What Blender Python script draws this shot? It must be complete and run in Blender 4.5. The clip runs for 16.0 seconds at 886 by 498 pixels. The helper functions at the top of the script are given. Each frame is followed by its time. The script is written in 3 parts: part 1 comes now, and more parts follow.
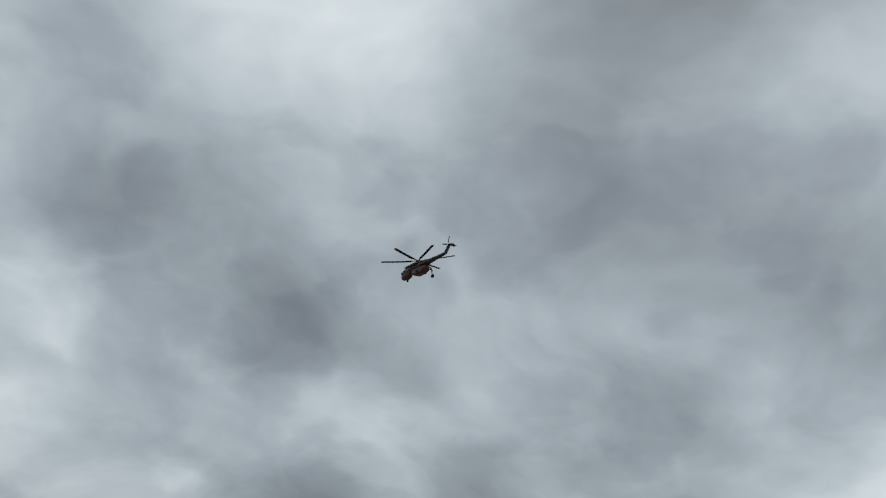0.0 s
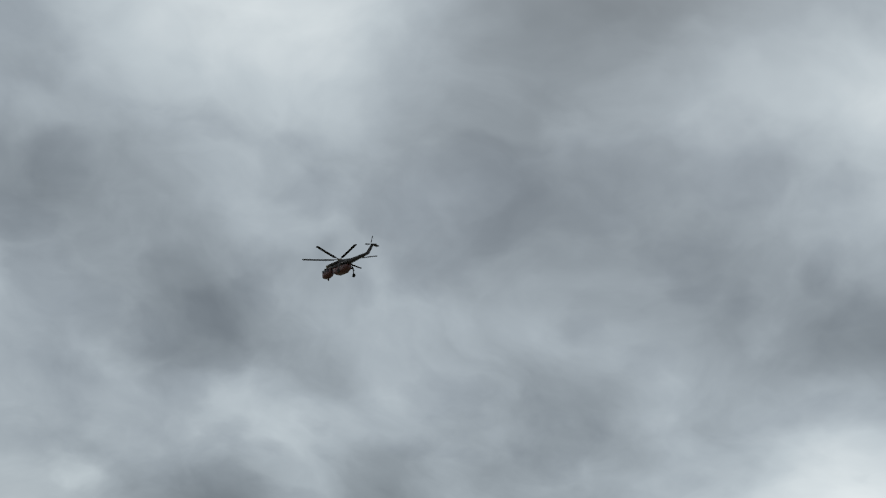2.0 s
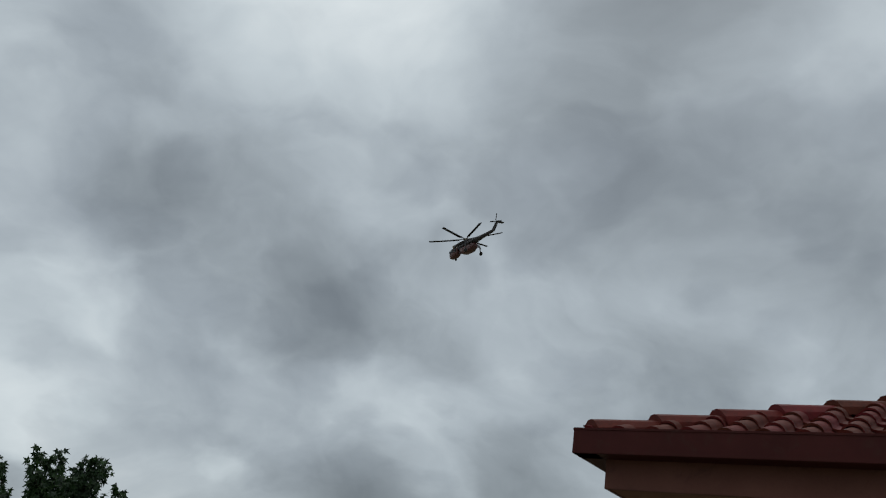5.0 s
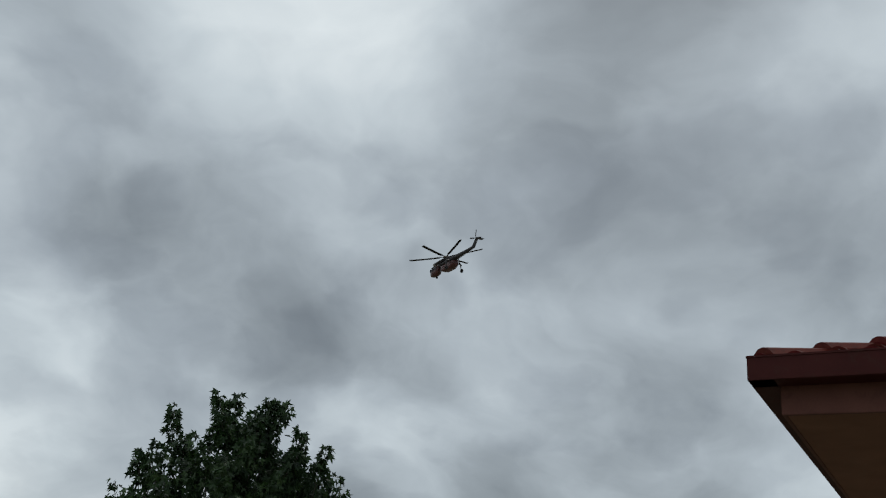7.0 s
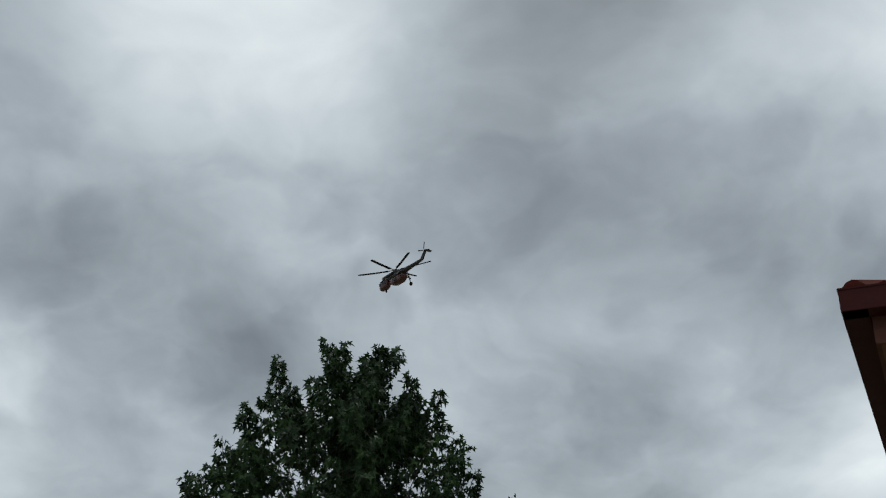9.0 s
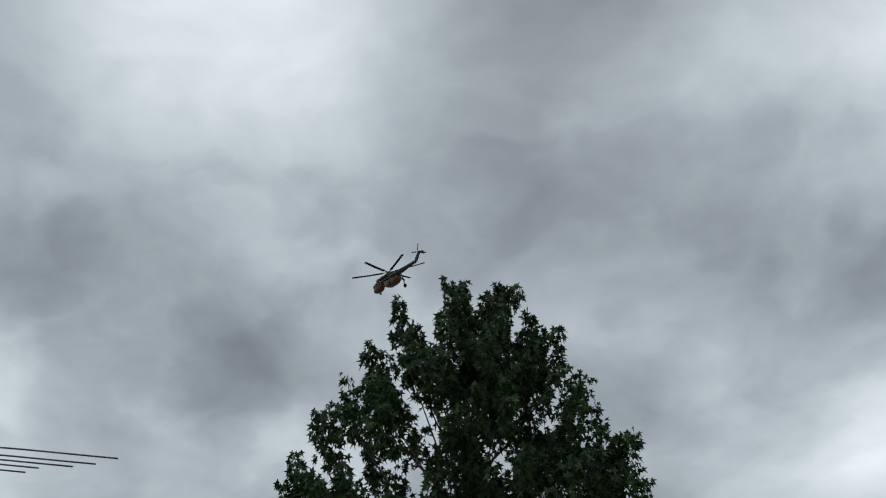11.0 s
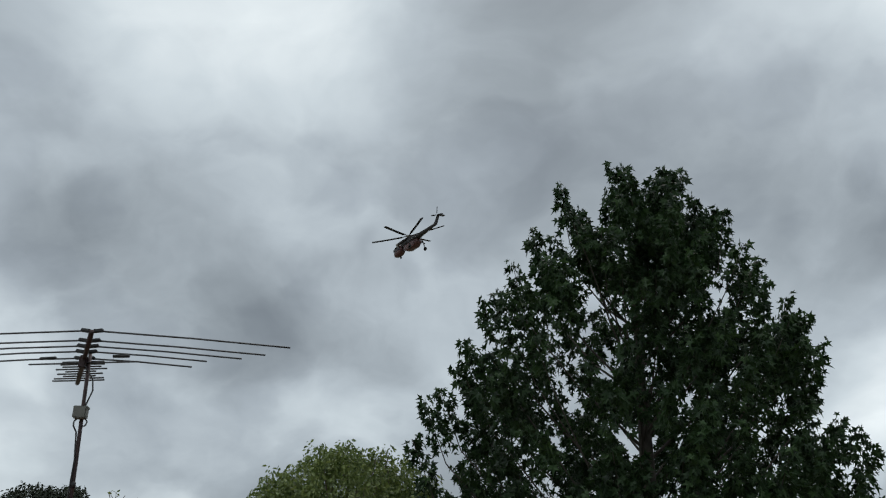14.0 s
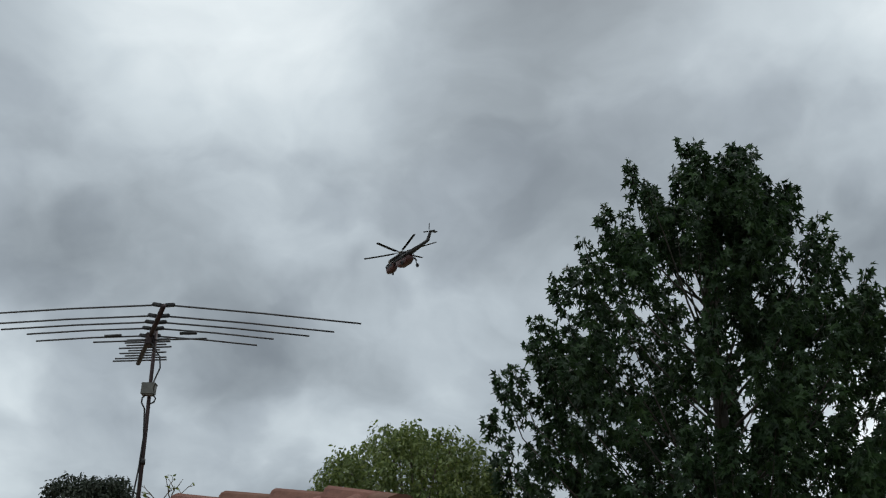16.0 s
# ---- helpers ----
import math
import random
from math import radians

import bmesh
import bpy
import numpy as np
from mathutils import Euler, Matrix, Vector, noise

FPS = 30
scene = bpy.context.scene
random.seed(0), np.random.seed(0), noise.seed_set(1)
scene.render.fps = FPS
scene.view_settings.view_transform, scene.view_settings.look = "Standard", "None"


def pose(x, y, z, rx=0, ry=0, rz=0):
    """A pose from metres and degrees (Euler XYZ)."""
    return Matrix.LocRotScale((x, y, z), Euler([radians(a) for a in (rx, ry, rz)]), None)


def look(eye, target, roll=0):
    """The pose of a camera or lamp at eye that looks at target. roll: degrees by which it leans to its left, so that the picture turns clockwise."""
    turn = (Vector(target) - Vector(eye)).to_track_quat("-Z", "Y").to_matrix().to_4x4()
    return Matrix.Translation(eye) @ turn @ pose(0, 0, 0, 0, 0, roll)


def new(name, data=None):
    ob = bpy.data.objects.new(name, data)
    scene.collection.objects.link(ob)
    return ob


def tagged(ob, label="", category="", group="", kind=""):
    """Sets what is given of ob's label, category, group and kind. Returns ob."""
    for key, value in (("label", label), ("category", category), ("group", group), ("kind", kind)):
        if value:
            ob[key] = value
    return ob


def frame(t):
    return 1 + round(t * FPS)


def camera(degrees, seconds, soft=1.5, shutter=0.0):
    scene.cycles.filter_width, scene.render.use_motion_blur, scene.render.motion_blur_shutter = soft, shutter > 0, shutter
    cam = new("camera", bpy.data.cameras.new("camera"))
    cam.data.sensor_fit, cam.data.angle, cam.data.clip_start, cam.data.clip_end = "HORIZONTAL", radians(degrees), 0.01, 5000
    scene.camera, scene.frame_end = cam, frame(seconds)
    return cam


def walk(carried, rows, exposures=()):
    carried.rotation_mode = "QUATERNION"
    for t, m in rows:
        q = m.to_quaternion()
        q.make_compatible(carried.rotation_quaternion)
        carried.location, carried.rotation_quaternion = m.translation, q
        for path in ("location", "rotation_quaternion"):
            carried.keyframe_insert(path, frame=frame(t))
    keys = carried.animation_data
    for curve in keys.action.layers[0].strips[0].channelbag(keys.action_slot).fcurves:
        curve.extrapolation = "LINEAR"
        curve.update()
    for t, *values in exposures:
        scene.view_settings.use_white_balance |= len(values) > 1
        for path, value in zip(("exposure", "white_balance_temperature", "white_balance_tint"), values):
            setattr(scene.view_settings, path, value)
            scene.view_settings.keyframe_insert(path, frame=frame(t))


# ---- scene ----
cam = camera(53.0, 16.0, soft=1.2)


def held(x, y, z, yaw, pitch, roll):
    """A camera pose from its place, yaw to the left of +y, pitch above level and roll."""
    return pose(x, y, z, 0, 0, yaw) @ pose(0, 0, 0, 90 + pitch) @ pose(0, 0, 0, 0, 0, roll)


PATH = [
    (0.0, 9.002, 1.950, 7.013, 0.46, 24.37, 10.40),
    (0.5, 8.902, 1.950, 6.993, -1.97, 22.83, 10.40),
    (1.0, 8.702, 1.950, 6.953, -3.12, 22.78, 10.40),
    (1.5, 8.402, 1.950, 6.883, -3.87, 24.28, 10.40),
    (2.0, 8.052, 1.970, 6.763, -5.16, 25.40, 10.30),
    (2.5, 7.602, 1.990, 6.533, -5.22, 25.26, 10.00),
    (3.0, 7.032, 2.010, 6.153, -5.72, 25.37, 9.50),
    (3.5, 6.405, 2.044, 5.670, -5.50, 25.89, 10.03),
    (4.0, 5.758, 2.081, 5.351, -3.97, 25.67, 9.41),
    (4.5, 5.230, 2.046, 5.075, -0.53, 24.52, 8.90),
    (5.0, 4.759, 2.369, 4.858, 2.50, 22.95, 9.16),
    (5.2, 4.609, 2.433, 4.777, 2.84, 22.54, 8.68),
    (7.3, 3.162, 2.773, 3.993, 0.29, 24.96, 5.96),
    (7.5, 3.021, 2.836, 3.930, -0.57, 25.27, 5.80),
    (8.0, 2.773, 2.984, 3.814, -1.18, 25.48, 4.62),
    (8.2, 2.673, 3.005, 3.772, -1.52, 25.43, 4.38),
    (10.3, 1.696, 3.053, 3.189, -4.28, 26.20, 1.51),
    (10.5, 1.613, 3.082, 3.152, -4.06, 26.20, 1.44),
    (11.0, 1.397, 3.168, 3.051, -3.55, 25.89, 1.81),
    (11.5, 1.221, 3.229, 2.947, -2.84, 24.88, 1.56),
    (12.0, 1.033, 3.297, 2.863, -1.92, 24.09, 1.50),
    (12.5, 0.848, 3.353, 2.798, -1.50, 23.84, 1.39),
    (13.0, 0.702, 3.406, 2.691, -1.52, 24.00, 1.24),
    (13.5, 0.542, 3.457, 2.602, -1.98, 23.82, 1.30),
    (14.0, 0.379, 3.500, 2.544, -2.47, 23.59, 1.06),
    (14.5, 0.250, 3.536, 2.481, -1.91, 23.81, 1.18),
    (15.0, 0.095, 3.582, 2.413, -1.85, 24.32, 1.23),
    (15.5, -0.047, 3.633, 2.351, -2.31, 24.67, 1.10),
    (16.0, -0.171, 3.681, 2.283, -3.14, 24.72, 0.78),
]
walk(cam, [(t, held(*r)) for t, *r in PATH], [(0, -0.01), (1.5, -0.03), (2.8, -0.10), (4.2, -0.08), (5.5, 0.03), (8, 0.06), (10.5, 0.11), (12.5, 0.17), (16, 0.22)])

# ---- world, sun ----
SUN_EL, SUN_AZ = 58.0, 20.0


def link(tree, a, b):
    tree.links.new(a, b)


def math_node(nt, op, a, b=None):
    n = nt.nodes.new("ShaderNodeMath")
    n.operation = op
    for i, v in enumerate((a, b)):
        if v is None:
            continue
        if isinstance(v, (int, float)):
            n.inputs[i].default_value = v
        else:
            nt.links.new(v, n.inputs[i])
    return n.outputs[0]


def ramp_node(nt, fac, stops):
    n = nt.nodes.new("ShaderNodeValToRGB")
    el = n.color_ramp.elements
    while len(el) < len(stops):
        el.new(0.5)
    for e, (p, c) in zip(el, stops):
        e.position, e.color = p, (*c, 1)
    nt.links.new(fac, n.inputs[0])
    return n.outputs[0]


def noise_node(nt, vec, scale, detail=4.0, rough=0.5, distort=0.0):
    n = nt.nodes.new("ShaderNodeTexNoise")
    for k, v in (("Scale", scale), ("Detail", detail), ("Roughness", rough), ("Distortion", distort)):
        n.inputs[k].default_value = v
    if vec is not None:
        nt.links.new(vec, n.inputs["Vector"])
    return n.outputs["Fac"]


def mix_rgb(nt, fac, a, b, blend="MIX"):
    n = nt.nodes.new("ShaderNodeMix")
    n.data_type, n.blend_type = "RGBA", blend
    for i, v in ((0, fac), (6, a), (7, b)):
        if isinstance(v, (int, float)):
            n.inputs[i].default_value = v
        elif isinstance(v, tuple):
            n.inputs[i].default_value = (*v, 1)
        else:
            nt.links.new(v, n.inputs[i])
    return n.outputs[2]


def make_world():
    w = bpy.data.worlds.new("overcast_sky")
    scene.world = w
    w.use_nodes = True
    nt = w.node_tree
    nt.nodes.clear()
    out = nt.nodes.new("ShaderNodeOutputWorld")
    bg = nt.nodes.new("ShaderNodeBackground")
    sky = nt.nodes.new("ShaderNodeTexSky")
    sky.sky_type, sky.sun_disc = "NISHITA", False
    sky.sun_elevation, sky.sun_rotation = radians(SUN_EL), radians(SUN_AZ)
    co = nt.nodes.new("ShaderNodeTexCoord")
    sep = nt.nodes.new("ShaderNodeSeparateXYZ")
    link(nt, co.outputs["Generated"], sep.inputs[0])
    # the cloud deck, spread over a flat layer overhead
    up = math_node(nt, "ADD", math_node(nt, "MAXIMUM", sep.outputs[2], 0.0), 0.55)
    comb = nt.nodes.new("ShaderNodeCombineXYZ")
    link(nt, math_node(nt, "ADD", math_node(nt, "DIVIDE", sep.outputs[0], up), 0.09), comb.inputs[0])
    link(nt, math_node(nt, "ADD", math_node(nt, "DIVIDE", sep.outputs[1], up), -0.165), comb.inputs[1])
    comb.inputs[2].default_value = CLOUD_SEED
    deck = comb.outputs[0]
    bend = nt.nodes.new("ShaderNodeTexNoise")
    bend.inputs["Scale"].default_value, bend.inputs["Detail"].default_value = 3.0, 5.0
    link(nt, deck, bend.inputs["Vector"])
    shift = nt.nodes.new("ShaderNodeVectorMath")
    shift.operation = "MULTIPLY_ADD"
    link(nt, bend.outputs["Color"], shift.inputs[0])
    shift.inputs[1].default_value = (0.28, 0.28, 0.0)
    link(nt, deck, shift.inputs[2])
    puff = nt.nodes.new("ShaderNodeTexVoronoi")
    puff.feature = "SMOOTH_F1"
    puff.inputs["Scale"].default_value, puff.inputs["Smoothness"].default_value = 3.6, 0.5
    link(nt, shift.outputs[0], puff.inputs["Vector"])
    curl = nt.nodes.new("ShaderNodeTexVoronoi")
    curl.feature = "SMOOTH_F1"
    curl.inputs["Scale"].default_value, curl.inputs["Smoothness"].default_value = 11.0, 0.3
    link(nt, shift.outputs[0], curl.inputs["Vector"])
    big = noise_node(nt, deck, 2.0, 2.0, 0.4, 0.2)
    mid = noise_node(nt, shift.outputs[0], 4.6, 7.0, 0.50, 0.15)
    fine = noise_node(nt, shift.outputs[0], 15.0, 5.0, 0.5, 0.2)
    s = math_node(nt, "ADD", math_node(nt, "MULTIPLY", big, 0.62), math_node(nt, "MULTIPLY", mid, 0.36))
    s = math_node(nt, "ADD", s, math_node(nt, "MULTIPLY", fine, 0.06))
    s = math_node(nt, "ADD", s, math_node(nt, "MULTIPLY", puff.outputs["Distance"], 0.26))
    # an overcast deck is brighter overhead than low down; also set brighter towards -x
    s = math_node(nt, "ADD", s, math_node(nt, "MULTIPLY", sep.outputs[2], 0.20))
    s = math_node(nt, "ADD", s, math_node(nt, "MULTIPLY", sep.outputs[0], -0.11))
    s = math_node(nt, "ADD", s, CLOUD_LEVEL)
    clouds = ramp_node(nt, s, [(0.30, (0.150, 0.172, 0.190)), (0.43, (0.262, 0.298, 0.326)), (0.52, (0.380, 0.430, 0.468)), (0.61, (0.510, 0.570, 0.607)), (0.76, (0.76, 0.815, 0.835))])
    # a lower layer of darker heaped cloud with curled edges
    heap = math_node(nt, "SUBTRACT", noise_node(nt, deck, 2.7, 6.0, 0.5, 0.3), math_node(nt, "MULTIPLY", curl.outputs["Distance"], 0.20))
    veil = ramp_node(nt, heap, [(0.42, (0, 0, 0)), (0.475, (0.55, 0.55, 0.55)), (0.62, (1, 1, 1))])
    shade = mix_rgb(nt, veil, (1.06, 1.06, 1.05), (0.83, 0.835, 0.845))
    clouds = mix_rgb(nt, 1.0, clouds, shade, "MULTIPLY")
    dim = nt.nodes.new("ShaderNodeVectorMath")
    dim.operation = "SCALE"
    link(nt, sky.outputs[0], dim.inputs[0])
    dim.inputs["Scale"].default_value = 0.09
    col = mix_rgb(nt, 0.94, dim.outputs[0], clouds)
    link(nt, col, bg.inputs[0])
    bg.inputs[1].default_value = 1.0
    link(nt, bg.outputs[0], out.inputs[0])


CLOUD_SEED, CLOUD_LEVEL = 3.1, -0.172
make_world()

sun = new("sun", bpy.data.lights.new("sun", "SUN"))
sun.data.energy, sun.data.angle, sun.data.color = 0.6, radians(25), (1.0, 0.96, 0.9)
sun.matrix_world = look((0, 0, 0), (-math.sin(radians(SUN_AZ)) * math.cos(radians(SUN_EL)), -math.cos(radians(SUN_AZ)) * math.cos(radians(SUN_EL)), -math.sin(radians(SUN_EL))))


# ---- materials ----
def material(name, low, high, scale=6.0, rough=0.6, metal=0.0, bump=0.1, grain=60.0, spread=0.0, transmit=0.0, stains=None, gloss=0.5):
    """A worn surface: two tones mixed at a broad and a fine scale, with fine relief."""
    m = bpy.data.materials.new(name)
    m.use_nodes = True
    nt = m.node_tree
    p = nt.nodes["Principled BSDF"]
    co = nt.nodes.new("ShaderNodeTexCoord").outputs["Object"]
    broad = noise_node(nt, co, scale, 5.0, 0.6, 0.3)
    fine = noise_node(nt, co, grain, 4.0, 0.6)
    f = math_node(nt, "ADD", math_node(nt, "MULTIPLY", broad, 0.65), math_node(nt, "MULTIPLY", fine, 0.35))
    col = ramp_node(nt, f, [(0.33, low), (0.67, high)])
    if stains:
        spots = ramp_node(nt, noise_node(nt, co, scale * 2.3, 6.0, 0.7, 0.6), [(0.56, (0, 0, 0)), (0.68, (1, 1, 1))])
        col = mix_rgb(nt, math_node(nt, "MULTIPLY", spots, 0.6), col, stains)
    if spread:
        info = nt.nodes.new("ShaderNodeObjectInfo").outputs["Random"]
        geo = nt.nodes.new("ShaderNodeNewGeometry").outputs["Random Per Island"]
        both = math_node(nt, "FRACT", math_node(nt, "ADD", info, geo))
        v = math_node(nt, "ADD", math_node(nt, "MULTIPLY", both, 2 * spread), 1 - spread)
        hsv = nt.nodes.new("ShaderNodeHueSaturation")
        link(nt, v, hsv.inputs["Value"])
        link(nt, math_node(nt, "ADD", math_node(nt, "MULTIPLY", both, -0.02 - 0.03 * spread), 0.5 + 0.01 + 0.015 * spread), hsv.inputs["Hue"])
        link(nt, col, hsv.inputs["Color"])
        col = hsv.outputs[0]
    link(nt, col, p.inputs["Base Color"])
    link(nt, math_node(nt, "ADD", math_node(nt, "MULTIPLY", fine, 0.25), rough - 0.12), p.inputs["Roughness"])
    p.inputs["Metallic"].default_value = metal
    p.inputs["Specular IOR Level"].default_value = gloss
    if bump:
        b = nt.nodes.new("ShaderNodeBump")
        b.inputs["Strength"].default_value = bump
        b.inputs["Distance"].default_value = 0.01
        link(nt, f, b.inputs["Height"])
        link(nt, b.outputs[0], p.inputs["Normal"])
    if transmit:
        t = nt.nodes.new("ShaderNodeBsdfTranslucent")
        link(nt, col, t.inputs[0])
        mx = nt.nodes.new("ShaderNodeMixShader")
        mx.inputs[0].default_value = transmit
        link(nt, p.outputs[0], mx.inputs[1])
        link(nt, t.outputs[0], mx.inputs[2])
        link(nt, mx.outputs[0], nt.nodes["Material Output"].inputs[0])
    return m


MAT = {
    "ground": material("dry_grass", (0.11, 0.105, 0.06), (0.22, 0.20, 0.13), 0.4, 0.9, bump=0.3, grain=9),
    "tile": material("terracotta", (0.066, 0.0112, 0.0088), (0.130, 0.0235, 0.0170), 5.0, 0.75, bump=0.3, grain=70, spread=0.22, stains=(0.045, 0.018, 0.015), gloss=0.12),
    "old_tile": material("weathered_tile", (0.12, 0.062, 0.046), (0.24, 0.13, 0.095), 6.0, 0.85, bump=0.3, grain=60, spread=0.25, stains=(0.09, 0.06, 0.05), gloss=0.1),
    "gutter": material("brown_enamel", (0.040, 0.0085, 0.0078), (0.062, 0.0135, 0.0125), 3.0, 0.72, bump=0.03, stains=(0.05, 0.02, 0.016), gloss=0.15),
    "fascia": material("brown_paint", (0.100, 0.042, 0.033), (0.140, 0.060, 0.047), 2.0, 0.75, bump=0.06, stains=(0.07, 0.032, 0.026), gloss=0.15),
    "soffit": material("soffit_paint", (0.165, 0.080, 0.056), (0.22, 0.108, 0.077), 2.0, 0.8, bump=0.05, gloss=0.15),
    "brick": material("red_brick", (0.20, 0.08, 0.055), (0.33, 0.15, 0.10), 3.0, 0.85, bump=0.4, grain=40),
    "leaf": material("maple_leaf", (0.0105, 0.028, 0.0095), (0.029, 0.068, 0.018), 2.0, 0.55, bump=0.0, grain=30, spread=0.55, transmit=0.2, gloss=0.35),
    "bush_leaf": material("shrub_leaf", (0.10, 0.145, 0.04), (0.22, 0.28, 0.085), 2.5, 0.5, bump=0.0, grain=30, spread=0.4, transmit=0.3),
    "dark_leaf": material("dark_foliage", (0.016, 0.026, 0.014), (0.036, 0.052, 0.026), 2.5, 0.7, bump=0.0, grain=20, spread=0.4),
    "bark": material("grey_bark", (0.045, 0.04, 0.033), (0.10, 0.088, 0.072), 8.0, 0.9, bump=0.5, grain=60),
    "twig": material("pale_twig", (0.12, 0.10, 0.08), (0.22, 0.19, 0.15), 8.0, 0.9, bump=0.3, grain=60),
    "alu": material("weathered_aluminium", (0.05, 0.05, 0.054), (0.11, 0.11, 0.115), 12.0, 0.55, 0.5, bump=0.05),
    "mast": material("galvanised_pipe", (0.045, 0.032, 0.034), (0.085, 0.06, 0.062), 9.0, 0.55, 0.5, bump=0.1, stains=(0.10, 0.045, 0.03)),
    "black": material("black_plastic", (0.012, 0.012, 0.013), (0.025, 0.025, 0.027), 20.0, 0.5, bump=0.05),
    "box": material("grey_plastic", (0.12, 0.12, 0.11), (0.18, 0.18, 0.165), 10.0, 0.6, bump=0.05, stains=(0.14, 0.13, 0.11)),
    "heli_red": material("orange_red_paint", (0.060, 0.021, 0.021), (0.090, 0.029, 0.027), 0.4, 0.4, bump=0.0, grain=3),
    "heli_dark": material("dark_grey_paint", (0.024, 0.022, 0.025), (0.045, 0.042, 0.045), 0.5, 0.5, bump=0.0, grain=4, gloss=0.3),
    "heli_white": material("white_paint", (0.35, 0.34, 0.33), (0.5, 0.48, 0.46), 0.4, 0.4, bump=0.0, grain=3),
    "blade": material("blade_black", (0.010, 0.010, 0.011), (0.018, 0.018, 0.019), 0.4, 0.6, bump=0.0, grain=3, gloss=0.2),
    "rubber": material("tyre_rubber", (0.012, 0.012, 0.012), (0.022, 0.022, 0.022), 2.0, 0.8, bump=0.0, grain=5),
}


def glass_material():
    m = bpy.data.materials.new("tinted_glass")
    m.use_nodes = True
    p = m.node_tree.nodes["Principled BSDF"]
    p.inputs["Base Color"].default_value = (0.02, 0.025, 0.03, 1)
    p.inputs["Roughness"].default_value = 0.08
    p.inputs["Transmission Weight"].default_value = 0.3
    return m


MAT["glass"] = glass_material()


# ---- building helpers ----
def mesh_of(name, verts, faces, smooth=False):
    me = bpy.data.meshes.new(name)
    me.from_pydata([tuple(v) for v in verts], [], faces)
    me.update()
    if smooth:
        me.polygons.foreach_set("use_smooth", [True] * len(me.polygons))
    return me


def from_bm(name, bm, smooth=False):
    bmesh.ops.recalc_face_normals(bm, faces=bm.faces)
    me = bpy.data.meshes.new(name)
    bm.to_mesh(me)
    bm.free()
    if smooth:
        me.polygons.foreach_set("use_smooth", [True] * len(me.polygons))
    return me


def part(name, data, mat, parent, label="", m=None, smooth=False):
    me = from_bm(name, data, smooth) if isinstance(data, bmesh.types.BMesh) else data
    if not me.materials:
        me.materials.append(MAT[mat])
    ob = new(name, me)
    ob.parent = parent
    if m is not None:
        ob.matrix_basis = m
    if label:
        tagged(ob, label)
    return ob


def thing(name, m, label, category, group="", kind=""):
    ob = new(name)
    ob.empty_display_size = 0.1
    ob.matrix_basis = m
    return tagged(ob, label, category, group, kind)


def box(bm, x0, y0, z0, x1, y1, z1, bevel=0.0):
    r = bmesh.ops.create_cube(bm, size=1.0)
    vs = r["verts"]
    bmesh.ops.scale(bm, vec=(x1 - x0, y1 - y0, z1 - z0), verts=vs)
    bmesh.ops.translate(bm, vec=((x0 + x1) / 2, (y0 + y1) / 2, (z0 + z1) / 2), verts=vs)
    if bevel:
        es = list({e for v in vs for e in v.link_edges})
        bmesh.ops.bevel(bm, geom=es, offset=bevel, segments=2, affect="EDGES")
    return bm


def tube_into(V, Fs, pts, radii, n=7, cap=True):
    """A round tube through pts, appended to vertex and face lists."""
    base = len(V)
    pts = [Vector(p) for p in pts]
    prev = None
    for i, p in enumerate(pts):
        d = (pts[min(i + 1, len(pts) - 1)] - pts[max(i - 1, 0)]).normalized()
        if prev is None:
            ref = Vector((0, 0, 1)) if abs(d.z) < 0.9 else Vector((1, 0, 0))
            a = d.cross(ref).normalized()
        else:
            a = (prev - d * prev.dot(d)).normalized()
        prev = a
        b = d.cross(a)
        for k in range(n):
            t = 2 * math.pi * k / n
            V.append(p + (a * math.cos(t) + b * math.sin(t)) * radii[i])
    for i in range(len(pts) - 1):
        for k in range(n):
            Fs.append((base + i * n + k, base + i * n + (k + 1) % n, base + (i + 1) * n + (k + 1) % n, base + (i + 1) * n + k))
    if cap:
        Fs.append(tuple(base + k for k in reversed(range(n))))
        Fs.append(tuple(base + (len(pts) - 1) * n + k for k in range(n)))


def tube(name, pts, radii, n=10, smooth=True):
    if isinstance(radii, (int, float)):
        radii = [radii] * len(pts)
    V, Fs = [], []
    tube_into(V, Fs, pts, radii, n)
    return mesh_of(name, V, Fs, smooth)


def loft(name, sections, n=20, power=2.4):
    """A closed hull through sections (x, y, z, half width, half height) along x, with rounded-square outlines."""
    V, Fs = [], []
    for x, y, z, a, b in sections:
        for k in range(n):
            t = 2 * math.pi * k / n
            c, s = math.cos(t), math.sin(t)
            V.append((x, y + a * math.copysign(abs(c) ** (2 / power), c), z + b * math.copysign(abs(s) ** (2 / power), s)))
    for i in range(len(sections) - 1):
        for k in range(n):
            Fs.append((i * n + k, i * n + (k + 1) % n, (i + 1) * n + (k + 1) % n, (i + 1) * n + k))
    Fs.append(tuple(reversed(range(n))))
    Fs.append(tuple((len(sections) - 1) * n + k for k in range(n)))
    return mesh_of(name, V, Fs, True)


